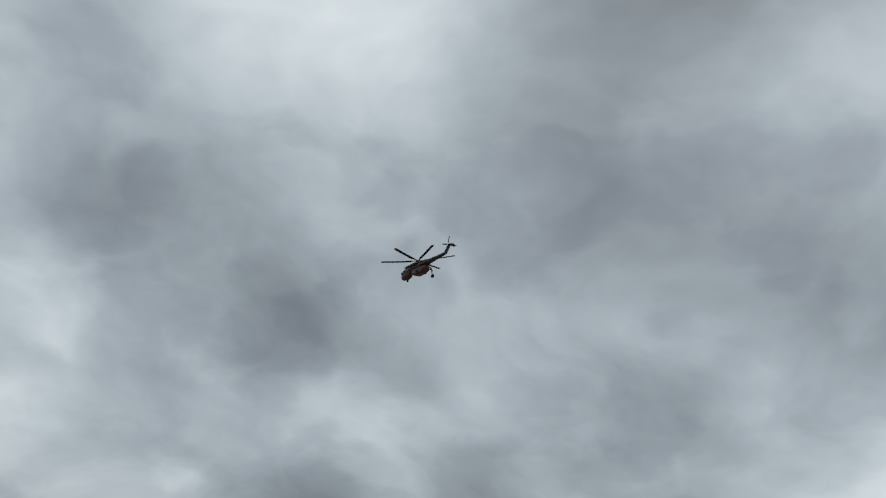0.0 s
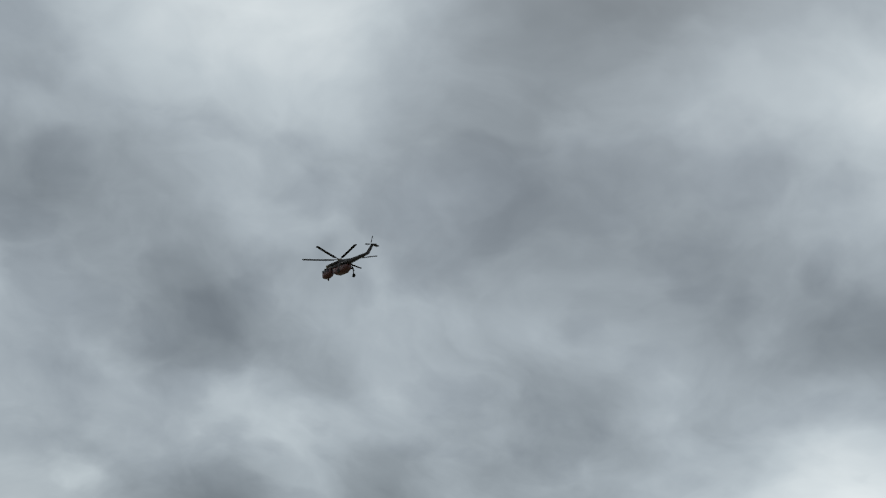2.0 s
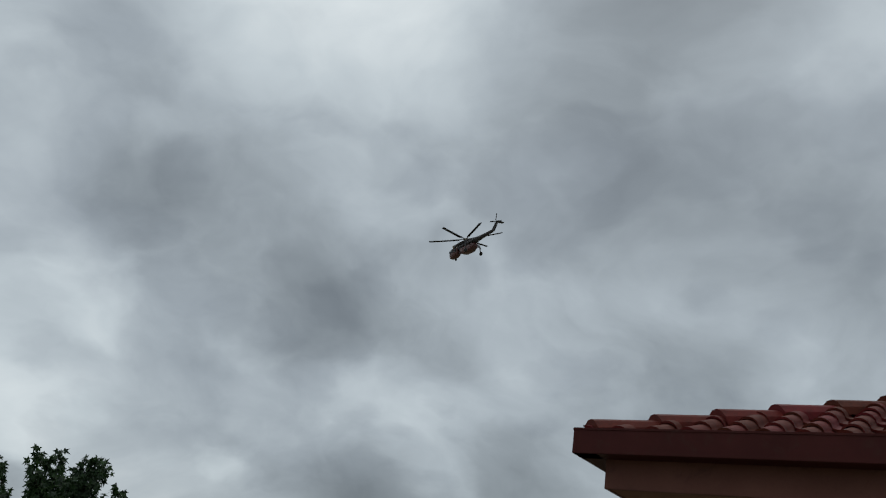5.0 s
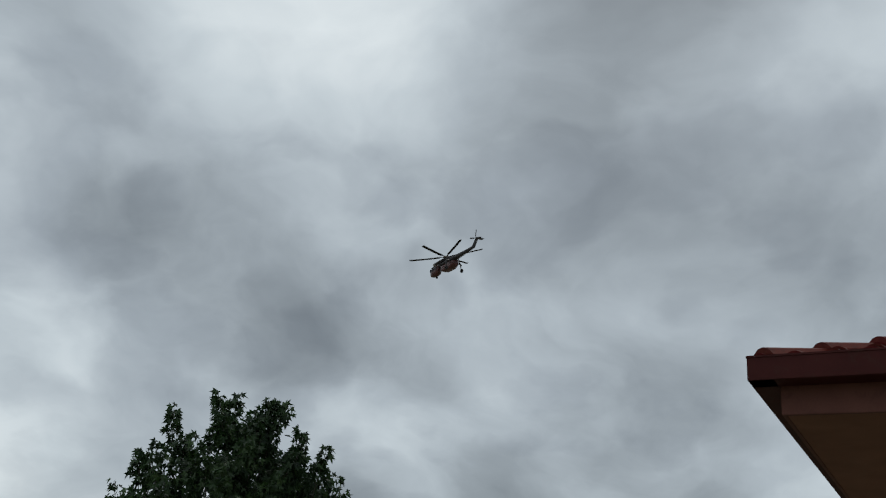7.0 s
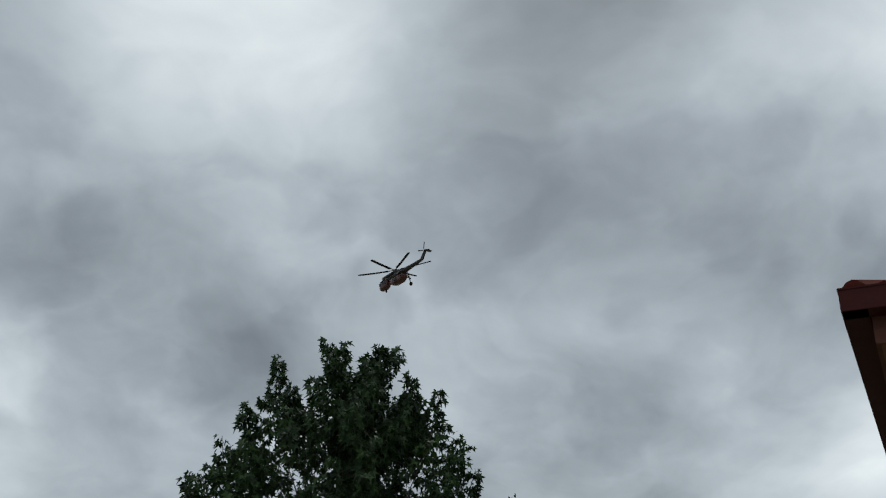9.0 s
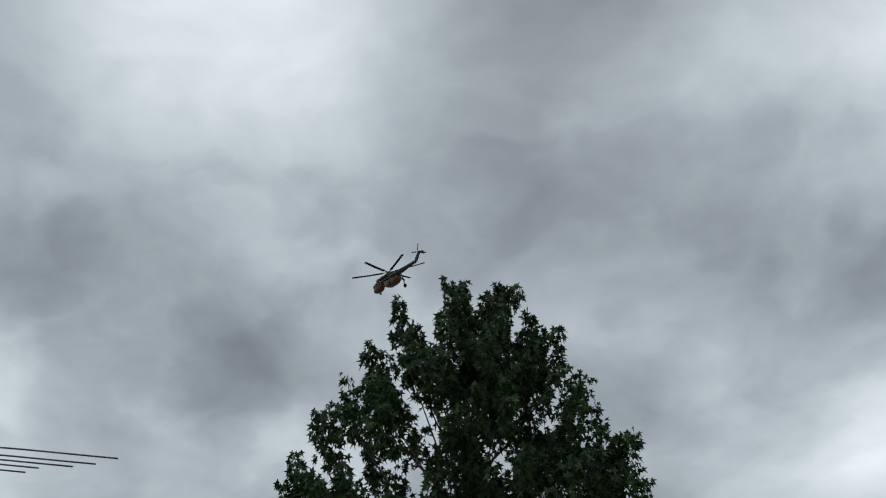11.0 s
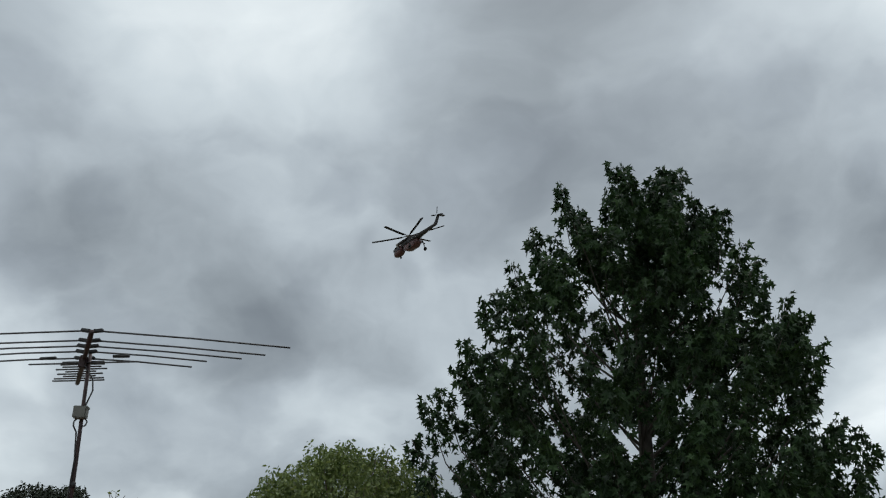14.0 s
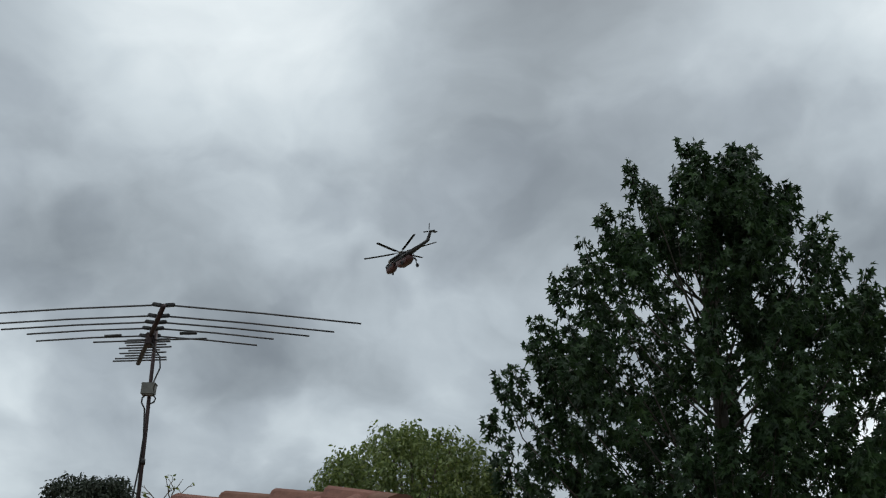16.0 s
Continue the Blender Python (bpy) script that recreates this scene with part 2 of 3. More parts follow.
# ---- ground ----
def build_ground():
    V, Fs = [], []
    rings = [0, 3, 6, 10, 16, 25, 40, 80, 200, 600, 1800, 4000]
    n = 48
    V.append((0, 0, 0))
    for r in rings[1:]:
        for k in range(n):
            t = 2 * math.pi * k / n
            x, y = r * math.cos(t), r * math.sin(t)
            V.append((x, y, 0.12 * noise.noise(Vector((x * 0.08, y * 0.08, 0))) - 0.06))
    for k in range(n):
        Fs.append((0, 1 + k, 1 + (k + 1) % n))
    for i in range(len(rings) - 2):
        for k in range(n):
            a, b = 1 + i * n, 1 + (i + 1) * n
            Fs.append((a + k, b + k, b + (k + 1) % n, a + (k + 1) % n))
    ob = new("ground", mesh_of("ground", V, Fs, True))
    ob.data.materials.append(MAT["ground"])
    tagged(ob, "dry green lawn reaching to the horizon", "ground", kind="structure")


build_ground()


# ---- the tiled house ----
SLOPE = 0.392
ANG = math.atan(SLOPE)
EAVE = 6.419
HOUSE_X, HOUSE_Y = 14.0, 10.4
PERIOD, EXPOSE, TILE_LEN = 0.262, 0.35, 0.43


def tile_mesh(name="tile"):
    """One curved roof tile: a barrel and a pan, open below, with its thickness at the lower end. x across, y up the slope."""
    prof = []
    for k in range(10):
        t = math.pi * k / 9
        prof.append((0.083 - 0.083 * math.cos(t), 0.012 + 0.078 * math.sin(t)))
    prof += [(0.20, 0.0), (0.236, 0.0), (0.268, 0.016)]
    th, lift = 0.018, 0.030
    top = [(x, 0.0, z + lift + th) for x, z in prof] + [(x, TILE_LEN, z + th) for x, z in prof]
    rim = [(x, 0.0, z + lift) for x, z in prof] + [(x, 0.0, z + lift + th) for x, z in prof]
    under = [(x, TILE_LEN, z) for x, z in prof] + [(x, 0.0, z + lift) for x, z in prof]
    n = len(prof)
    Fs = [(o + i, o + i + 1, o + n + i + 1, o + n + i) for o in (0, 2 * n, 4 * n) for i in range(n - 1)]
    return mesh_of(name, top + rim + under, Fs, True)


def cap_mesh(length, name="hip_cap"):
    """One hip cap: an angular half-round, wide at its lower end. x along the hip, z up."""
    prof = [(-0.15, -0.075), (-0.135, -0.005), (-0.085, 0.052), (-0.03, 0.075), (0.03, 0.075), (0.085, 0.052), (0.135, -0.005), (0.15, -0.075)]
    V, Fs = [], []
    n = len(prof)
    for x, s, lift in ((0.0, 1.0, 0.045), (length, 0.84, 0.0)):
        for y, z in prof:
            V.append((x, y * s, z * s + lift))
    for y, z in prof:
        V.append((0.0, y * 0.86, z * 0.86 + 0.040))
    for i in range(n - 1):
        Fs.append((i, n + i, n + i + 1, i + 1))
        Fs.append((2 * n + i, i, i + 1, 2 * n + i + 1))
    Fs.append(tuple(range(2 * n, 3 * n)))
    return mesh_of(name, V, Fs, False)


def join_tiles(name, placed, base):
    """Many tiles in one mesh, for the stretches that stay far or hidden."""
    bv = np.array([v.co[:] for v in base.vertices])
    bf = [tuple(p.vertices) for p in base.polygons]
    V, Fs = [], []
    for m in placed:
        o = len(V)
        mm = np.array(m)
        V.extend((bv @ mm[:3, :3].T + mm[:3, 3]).tolist())
        Fs.extend([tuple(o + i for i in f) for f in bf])
    return mesh_of(name, V, Fs)


def build_house():
    house = thing("house", pose(5.677, 9.176, 0, 0, 0, -31.8), "brown house with a red terracotta tile hip roof and deep eaves", "house")
    wall = bmesh.new()
    box(wall, 3.4, 3.2, 0, HOUSE_X - 0.6, 3.45, EAVE - 0.42)
    box(wall, 3.4, HOUSE_Y - 0.9, 0, HOUSE_X - 0.6, HOUSE_Y - 0.65, EAVE - 0.42)
    box(wall, 3.4, 3.45, 0, 3.65, HOUSE_Y - 0.9, EAVE - 0.42)
    box(wall, HOUSE_X - 0.85, 3.45, 0, HOUSE_X - 0.6, HOUSE_Y - 0.9, EAVE - 0.42)
    part("wall", wall, "brick", house, "brick walls set back under the eaves")
    sof = bmesh.new()
    box(sof, 0.235, 0.235, EAVE - 0.405, HOUSE_X - 0.25, HOUSE_Y - 0.25, EAVE - 0.38)
    soffit = part("soffit", sof, "soffit", house, "flat brown eave lining")
    slot = bmesh.new()
    box(slot, 1.6, 0.95, EAVE - 0.425, 7.0, 1.0, EAVE - 0.405, 0.004)
    part("vent_strip", slot, "black", soffit, "long dark vent slot")
    for nm, (a, b, c, d) in {"f": (0.2, 0.2, HOUSE_X - 0.2, 0.235), "l": (0.2, 0.235, 0.235, HOUSE_Y - 0.235), "b": (0.2, HOUSE_Y - 0.235, HOUSE_X - 0.2, HOUSE_Y - 0.2), "r": (HOUSE_X - 0.235, 0.235, HOUSE_X - 0.2, HOUSE_Y - 0.235)}.items():
        f = box(bmesh.new(), a, b, EAVE - 0.41, c, d, EAVE - 0.10, 0.004)
        part("fascia_board", f, "fascia", house)
    # square gutters, open above
    t = 0.012
    runs = [((0, 0), (HOUSE_X, 0)), ((HOUSE_X, 0), (HOUSE_X, HOUSE_Y)), ((HOUSE_X, HOUSE_Y), (0, HOUSE_Y)), ((0, HOUSE_Y), (0, 0))]
    for (ax, ay), (bx, by) in runs:
        L = math.hypot(bx - ax, by - ay)
        g = bmesh.new()
        box(g, 0, 0, -0.19, L, t, 0.0, 0.003)
        box(g, t, t, -0.19, L - t, 0.19, -0.178)
        box(g, 0, -0.006, -0.014, L, 0.0, 0.004, 0.002)
        part("gutter", g, "gutter", house, "square dark brown gutter", pose(ax, ay, EAVE, 0, 0, math.degrees(math.atan2(by - ay, bx - ax))))
    # roof boarding under the tiles
    h = HOUSE_Y / 2
    top = EAVE + h * SLOPE - 0.14
    z0 = EAVE - 0.14
    V = [(0.05, 0.05, z0), (HOUSE_X - 0.05, 0.05, z0), (HOUSE_X - 0.05, HOUSE_Y - 0.05, z0), (0.05, HOUSE_Y - 0.05, z0), (h, h, top), (HOUSE_X - h, h, top)]
    Fs = [(0, 1, 5, 4), (1, 2, 5), (2, 3, 4, 5), (3, 0, 4), (3, 2, 1, 0)]
    roof = part("roof", mesh_of("roof", V, Fs), "gutter", house, "red terracotta tiles in courses with hip caps")
    # tiles, course by course
    base = tile_mesh()
    near, rest = [], []
    rows = int(h / (EXPOSE * math.cos(ANG)))
    rng = random.Random(5)

    def lay(origin, turn, width, keep):
        for j in range(rows):
            y = 0.07 + j * EXPOSE * math.cos(ANG)
            x = y - 0.22 if keep else y + 0.42
            x = math.ceil(x / PERIOD) * PERIOD
            while x < width - y - PERIOD - 0.42:
                m = Matrix.Translation(origin) @ pose(0, 0, 0, 0, 0, turn) @ pose(x, y, (y * SLOPE) - 0.125, math.degrees(ANG) + rng.uniform(-0.5, 0.5), rng.uniform(-0.6, 0.6), rng.uniform(-0.5, 0.5))
                (near if keep and x < 7.6 else rest).append((m, keep and x - y < 0.42))
                x += PERIOD

    lay(Vector((0, 0, EAVE)), 0, HOUSE_X, True)
    lay(Vector((HOUSE_X, 0, EAVE)), 90, HOUSE_Y, False)
    lay(Vector((HOUSE_X, HOUSE_Y, EAVE)), 180, HOUSE_X, False)
    lay(Vector((0, HOUSE_Y, EAVE)), 270, HOUSE_Y, False)
    # hip caps
    step = 0.375
    hip = Vector((1, 1, SLOPE))
    seg = step * hip.length
    cm = cap_mesh(seg + 0.07)
    cm.materials.append(MAT["tile"])
    for cx, cy, sx, sy in ((0, 0, 1, 1), (HOUSE_X, 0, -1, 1), (HOUSE_X, HOUSE_Y, -1, -1), (0, HOUSE_Y, 1, -1)):
        d = Vector((sx, sy, SLOPE)).normalized()
        side = Vector((0, 0, 1)).cross(d).normalized()
        rot = Matrix((d, side, d.cross(side))).transposed().to_4x4()
        for k in range(13):
            p = Vector((cx, cy, EAVE)) + Vector((sx, sy, SLOPE)) * (0.105 + k * step) + Vector((0, 0, -0.07))
            part("hip_cap", cm, "tile", roof, "", Matrix.Translation(p) @ rot @ pose(0, rng.uniform(-0.01, 0.01), 0, rng.uniform(-1.5, 1.5), 0, rng.uniform(-0.8, 0.8)))
    for k in range(int((HOUSE_X - 2 * h) / 0.5)):
        part("ridge_cap", cm, "tile", roof, "", pose(h + 0.5 * k, h, EAVE + h * SLOPE - 0.07))
    return roof, base, near, rest


house_roof, tile_base, tiles_near, tiles_rest = build_house()


# ---- the helicopter ----
def wheel_mesh(r, w):
    V, Fs = [], []
    n = 16
    rings = [(0.35 * r, -w * 0.5), (0.8 * r, -w * 0.5), (r, -w * 0.28), (r, w * 0.28), (0.8 * r, w * 0.5), (0.35 * r, w * 0.5)]
    for rr, y in rings:
        for k in range(n):
            t = 2 * math.pi * k / n
            V.append((rr * math.cos(t), y, rr * math.sin(t)))
    for i in range(len(rings) - 1):
        for k in range(n):
            Fs.append((i * n + k, i * n + (k + 1) % n, (i + 1) * n + (k + 1) % n, (i + 1) * n + k))
    Fs.append(tuple(range(n)))
    Fs.append(tuple((len(rings) - 1) * n + k for k in reversed(range(n))))
    return mesh_of("wheel", V, Fs, True)


def blade_mesh(name, r0, r1, chord, thick, droop):
    """A rotor blade along x with a rounded leading edge, a cuff at its root and a raked tip."""
    V, Fs = [], []
    st = [(r0, 0.35), (r0 + 0.08 * (r1 - r0), 0.4), (r0 + 0.14 * (r1 - r0), 1.0), (0.5 * (r0 + r1), 1.0), (r1 - 0.03 * (r1 - r0), 1.0), (r1, 0.75)]
    prof = [(0.32, 0.0), (0.22, 0.5), (0.0, 0.55), (-0.66, 0.05), (0.0, -0.45), (0.22, -0.4)]
    for x, c in st:
        z = droop * ((x - r0) / (r1 - r0)) ** 1.5
        for y, h in prof:
            V.append((x, y * chord * c, z + h * thick))
    n = len(prof)
    for i in range(len(st) - 1):
        for k in range(n):
            Fs.append((i * n + k, i * n + (k + 1) % n, (i + 1) * n + (k + 1) % n, (i + 1) * n + k))
    Fs.append(tuple(reversed(range(n))))
    Fs.append(tuple((len(st) - 1) * n + k for k in range(n)))
    return mesh_of(name, V, Fs)


def build_helicopter():
    # nose along +x, port side along +y, the rotor head at the origin
    m = pose(0.48, 242.6, 110.8, 0, 0, 129) @ pose(0, 0, 0, 0, 7, 0) @ pose(0, 0, 0, -11, 0, 0)
    h = thing("helicopter", m, "orange-red heavy-lift firefighting helicopter with a belly tank, flying", "helicopter")
    part("tail_boom", loft("tail_boom", [(3.2, 0, -1.9, 0.7, 0.5), (2.0, 0, -1.75, 0.95, 0.75), (-2.0, 0, -1.75, 0.95, 0.78), (-4.5, 0, -1.7, 0.8, 0.7), (-8.0, 0, -1.55, 0.55, 0.52), (-11.2, 0, -1.4, 0.42, 0.42), (-11.8, 0, -1.3, 0.3, 0.35)]), "heli_dark", h, "dark slender beam fuselage")
    cockpit = part("cockpit", loft("cockpit", [(7.15, 0, -3.3, 0.25, 0.35), (7.0, 0, -3.25, 0.65, 0.75), (6.5, 0, -3.12, 0.95, 1.1), (5.6, 0, -2.98, 1.08, 1.36), (4.6, 0, -2.9, 1.08, 1.42), (3.8, 0, -2.75, 1.0, 1.25), (3.3, 0, -2.4, 0.8, 0.85)], 24, 2.8), "heli_red", h, "bulbous cabin in orange-red paint")
    for side in (1, -1):
        for x0, x1 in ((5.75, 6.55), (4.75, 5.55), (3.75, 4.55)):
            b = bmesh.new()
            box(b, x0, side * 1.02 - 0.06, -2.75, x1, side * 1.02 + 0.06, -1.95, 0.03)
            part("side_window", b, "glass", cockpit)
    b = bmesh.new()
    box(b, 6.6, -0.6, -2.85, 7.0, 0.6, -2.2, 0.08)
    part("windscreen", b, "glass", cockpit)
    part("tank", loft("tank", [(2.1, 0, -2.9, 0.75, 0.6), (1.8, 0, -3.2, 1.15, 0.95), (0.6, 0, -3.5, 1.3, 1.12), (-2.2, 0, -3.5, 1.3, 1.1), (-3.4, 0, -3.2, 1.15, 0.8), (-3.9, 0, -2.9, 0.8, 0.45)], 24, 4.0), "heli_red", h, "orange-red water tank under the belly")
    for side in (1, -1):
        n = part("engine", loft("engine", [(4.4, side * 0.72, -0.95, 0.3, 0.3), (4.2, side * 0.72, -0.95, 0.42, 0.42), (2.4, side * 0.72, -0.9, 0.45, 0.45), (1.0, side * 0.72, -0.85, 0.42, 0.42), (0.3, side * 0.85, -0.8, 0.33, 0.33)], 16, 2.0), "heli_dark", h, "turbine nacelle beside the rotor mast")
        part("intake", loft("intake", [(5.0, side * 0.72, -0.95, 0.34, 0.34), (4.9, side * 0.72, -0.95, 0.44, 0.44), (4.35, side * 0.72, -0.95, 0.44, 0.44)], 16, 2.0), "heli_white", n)
    part("gearbox", loft("gearbox", [(1.3, 0, -0.9, 0.5, 0.4), (0.9, 0, -0.85, 0.75, 0.6), (-1.4, 0, -0.85, 0.7, 0.55), (-2.4, 0, -1.0, 0.4, 0.35)], 16, 2.6), "heli_dark", h)
    part("rotor_mast", tube("rotor_mast", [(0, 0, -0.7), (0, 0, -0.05)], [0.34, 0.24], 14), "heli_white", h)
    part("rotor_hub", tube("rotor_hub", [(0, 0, -0.16), (0, 0, -0.05), (0, 0, 0.1), (0, 0, 0.22)], [0.5, 0.85, 0.8, 0.35], 18), "heli_white", h, "pale main rotor head")
    bl = blade_mesh("rotor_blade", 0.75, 10.98, 0.95, 0.20, 0.6)
    for k in range(6):
        part("rotor_blade", bl, "blade", h, "", pose(0, 0, 0.05, 0, 0, 42 + 60 * k) @ pose(0, 0, 0, 5, 0, 0))
    # the raised tail: swept fin, rotor on its port side, stabiliser on the other
    V = [(-10.6, 0, -1.6), (-11.9, 0, -1.75), (-14.1, 0, 0.75), (-13.2, 0, 1.0)]
    Vf, Ff = [], []
    for y in (0.2, -0.2):
        Vf += [(x, y * (1.0 if i < 2 else 0.7), z) for i, (x, _, z) in enumerate(V)]
    Ff = [(0, 1, 2, 3), (7, 6, 5, 4)] + [(i, i + 4, (i + 1) % 4 + 4, (i + 1) % 4) for i in range(4)]
    fin = mesh_of("tail_fin", Vf, Ff)
    part("tail_fin", fin, "heli_dark", h, "swept tail pylon")
    st = bmesh.new()
    box(st, -14.0, -2.4, 0.66, -12.95, -0.1, 0.80, 0.05)
    part("stabiliser", st, "heli_dark", h)
    part("tail_rotor_hub", tube("tail_rotor_hub", [(-13.5, 0.1, 0.6), (-13.5, 0.6, 0.6)], [0.22, 0.16], 12), "heli_dark", h)
    tb = blade_mesh("tail_rotor_blade", 0.2, 2.4, 0.36, 0.06, 0.0)
    for k in range(4):
        part("tail_rotor_blade", tb, "blade", h, "", pose(-13.5, 0.62, 0.6, 90, 0, 0) @ pose(0, 0, 0, 0, 0, 20 + 90 * k))
    wm = wheel_mesh(0.58, 0.42)
    for side in (1, -1):
        part("landing_gear_leg", tube("landing_gear_leg", [(-2.4, side * 0.8, -1.9), (-2.55, side * 2.4, -2.5), (-2.6, side * 2.85, -2.8), (-2.6, side * 2.9, -4.8)], [0.2, 0.17, 0.16, 0.13], 10), "heli_dark", h)
        part("landing_gear_brace", tube("landing_gear_brace", [(-4.2, side * 0.7, -1.9), (-2.7, side * 2.7, -2.75)], 0.1, 8), "heli_dark", h)
        part("wheel", wm, "rubber", h, "", pose(-2.6, side * 3.05, -4.9))
    part("nose_leg", tube("nose_leg", [(4.9, 0, -3.9), (5.0, 0, -4.75)], 0.12, 8), "heli_dark", h)
    part("wheel", wheel_mesh(0.36, 0.3), "rubber", h, "", pose(5.0, 0.0, -4.8))
    part("snorkel_hose", tube("snorkel_hose", [(-1.6, -1.25, -3.0), (-3.4, -1.3, -3.4), (-4.3, -1.2, -3.9), (-4.6, -1.2, -4.4)], 0.16, 8), "rubber", h)


build_helicopter()


# ---- trees ----
def star_leaf(size):
    """A five-pointed leaf, folded a little along its middle. x to its tip."""
    pts = [(0, 0)]
    for a, r in ((-150, 0.26), (-108, 0.58), (-80, 0.32), (-50, 0.84), (-25, 0.42), (0, 1.0), (25, 0.42), (50, 0.84), (80, 0.32), (108, 0.58), (150, 0.26)):
        pts.append((r * math.cos(radians(a)), r * math.sin(radians(a))))
    V = [(x * size, y * size, -0.36 * size * (x * x + 0.4 * y * y) + 0.42 * size * abs(y)) for x, y in pts]
    return np.array(V), [(0, i, i + 1) for i in range(1, len(pts) - 1)]


def oval_leaf(size):
    V = [(0, 0, 0), (0.35, -0.24, 0.05), (0.72, -0.19, 0.02), (1.0, 0, -0.12), (0.72, 0.19, 0.02), (0.35, 0.24, 0.05), (0.5, 0, -0.02)]
    return np.array(V) * size, [(6, i, (i + 1) % 6) for i in range(6)]


def scatter_leaves(name, places, leaf, rng, lo=0.7, hi=1.25):
    """places: point and the way that the leaf hangs."""
    bv, bf = leaf
    V, Fs = [], []
    for p, d in places:
        o = len(V)
        d = Vector(d).normalized()
        q = d.to_track_quat("X", "Z").to_matrix() @ Matrix.Rotation(rng.uniform(-1.3, 1.3), 3, "X")
        s = rng.uniform(lo, hi)
        V.extend((bv @ (np.array(q) * s).T + np.array(p)).tolist())
        Fs.extend([tuple(o + i for i in f) for f in bf])
    return mesh_of(name, V, Fs)


def sprig(places, rng, foot, top, count, spread, start=0.15):
    """Leaves on stalks round an upright shoot from foot to top."""
    foot, top = Vector(foot), Vector(top)
    for _ in range(count):
        t = rng.uniform(start, 1.0)
        p = foot.lerp(top, t)
        a = rng.uniform(0, 2 * math.pi)
        r = spread * (1.05 - 0.65 * t) * math.sqrt(rng.random())
        off = Vector((math.cos(a), math.sin(a), 0)) * r
        p = p + off + Vector((0, 0, rng.uniform(-0.03, 0.04)))
        places.append((p, (math.cos(a), math.sin(a), rng.uniform(-2.0, 0.2))))


def build_sweetgum():
    rng = random.Random(11)
    ax, ay = 2.0, 9.45
    tree = thing("sweetgum_tree", pose(ax, ay, 0), "tall dark green star-leaved tree with a pointed crown", "tree")
    V, Fs = [], []
    tube_into(V, Fs, [(0, 0, -0.1), (0.02, 0, 0.9), (0.0, 0.03, 2.2), (0.03, 0, 3.4), (0.0, -0.1, 4.5), (-0.05, -0.25, 5.35)], [0.17, 0.13, 0.10, 0.055, 0.026, 0.010], 10)
    part("trunk", mesh_of("trunk", V, Fs, True), "bark", tree, "straight grey trunk")
    profile = [(1.5, 0.7), (2.0, 1.3), (2.8, 1.42), (3.4, 1.40), (3.9, 1.27), (4.3, 1.10), (4.7, 0.90), (5.0, 0.68), (5.2, 0.48), (5.38, 0.28), (5.5, 0.14)]
    zs, rs = [p[0] for p in profile], [p[1] for p in profile]
    # shoots that stand out of the crown
    tops = [(-0.55, -0.33, 5.56), (-0.09, -0.41, 5.67), (0.21, -0.42, 5.68), (0.42, -0.37, 5.49), (0.62, -0.37, 5.39), (-0.75, -0.24, 5.24), (-0.89, -0.18, 5.01), (-1.09, -0.07, 4.77),
            (-1.20, 0.0, 4.23), (-1.50, -0.04, 4.05), (-1.57, -0.03, 3.79), (1.23, -0.06, 4.74), (0.77, -0.2, 5.12), (0.91, -0.15, 4.90), (1.31, 0.0, 4.42), (1.46, 0.05, 4.03),
            (-0.42, -0.35, 5.36), (0.05, -0.40, 5.50), (-0.22, -0.38, 5.42), (-1.22, 0.05, 4.50), (-1.38, 0.1, 4.16), (1.08, -0.05, 4.55), (1.38, 0.1, 3.80), (-1.50, 0.2, 3.55), (1.40, 0.2, 3.60), (-0.30, -0.45, 5.18), (0.32, -0.45, 5.22), (0.02, -0.5, 5.28), (-0.05, -0.5, 5.05), (0.14, -0.55, 4.95), (-0.2, -0.55, 4.98), (0.0, -0.65, 4.78)]
    shoots = [(Vector((x * 0.88, y * 0.85, z - 0.46)), Vector((x * 0.985, y, z - 0.045)), 84, 0.115 if z < 5.3 else 0.098) for x, y, z in tops]
    for _ in range(1290):
        z = rng.uniform(1.7, 5.5)
        a = rng.uniform(0, 2 * math.pi)
        rmax = float(np.interp(z, zs, rs))
        if rng.random() > (rmax / 1.5) ** 1.0:
            continue
        lump = 0.94 + 0.06 * math.sin(3 * a + 4 * z) + 0.07 * math.sin(8 * a - 6 * z)
        r = rmax * lump * (1.0 - 0.7 * rng.random() ** 1.7)
        r = min(r, rmax)
        p = Vector((r * math.cos(a) + 0.02, r * math.sin(a) - 0.35 * max(0, (z - 4.2) / 1.4), z))
        # full masses of leaves with thin places between them, and one open gap between two limbs
        mass = noise.noise(p * 2.3 + Vector((3.1, 0, 1.7)))
        if mass < -0.10 and rng.random() < 0.4:
            continue
        if abs(p.x + 0.50 - 0.13 * p.y) < 0.12 and abs(p.z - 4.33 - 0.27 * p.y) < 0.08:
            continue
        top = p + Vector((0.10 * math.cos(a), 0.10 * math.sin(a), rng.uniform(0.08, 0.17)))
        foot = p - Vector((0.08 * math.cos(a), 0.08 * math.sin(a), 0.16))
        shoots.append((foot, top, rng.randint(40, 56), rng.uniform(0.07, 0.115)))
    places = []
    V, Fs = [], []
    n_limb = 0
    for i, (foot, top, count, spread) in enumerate(shoots):
        sprig(places, rng, foot, top, count, spread)
        if i > 36 and i % 9:
            continue
        base = max(0.9, foot.z - 0.9 * math.hypot(foot.x, foot.y) - 0.1)
        start = Vector((0, -0.2 * max(0, (base - 3.5) / 2), base))
        midp = start.lerp(foot, 0.55) - Vector((0, 0, 0.06))
        tube_into(V, Fs, [start, midp, foot, top], [0.013, 0.007, 0.004, 0.002], 4, False)
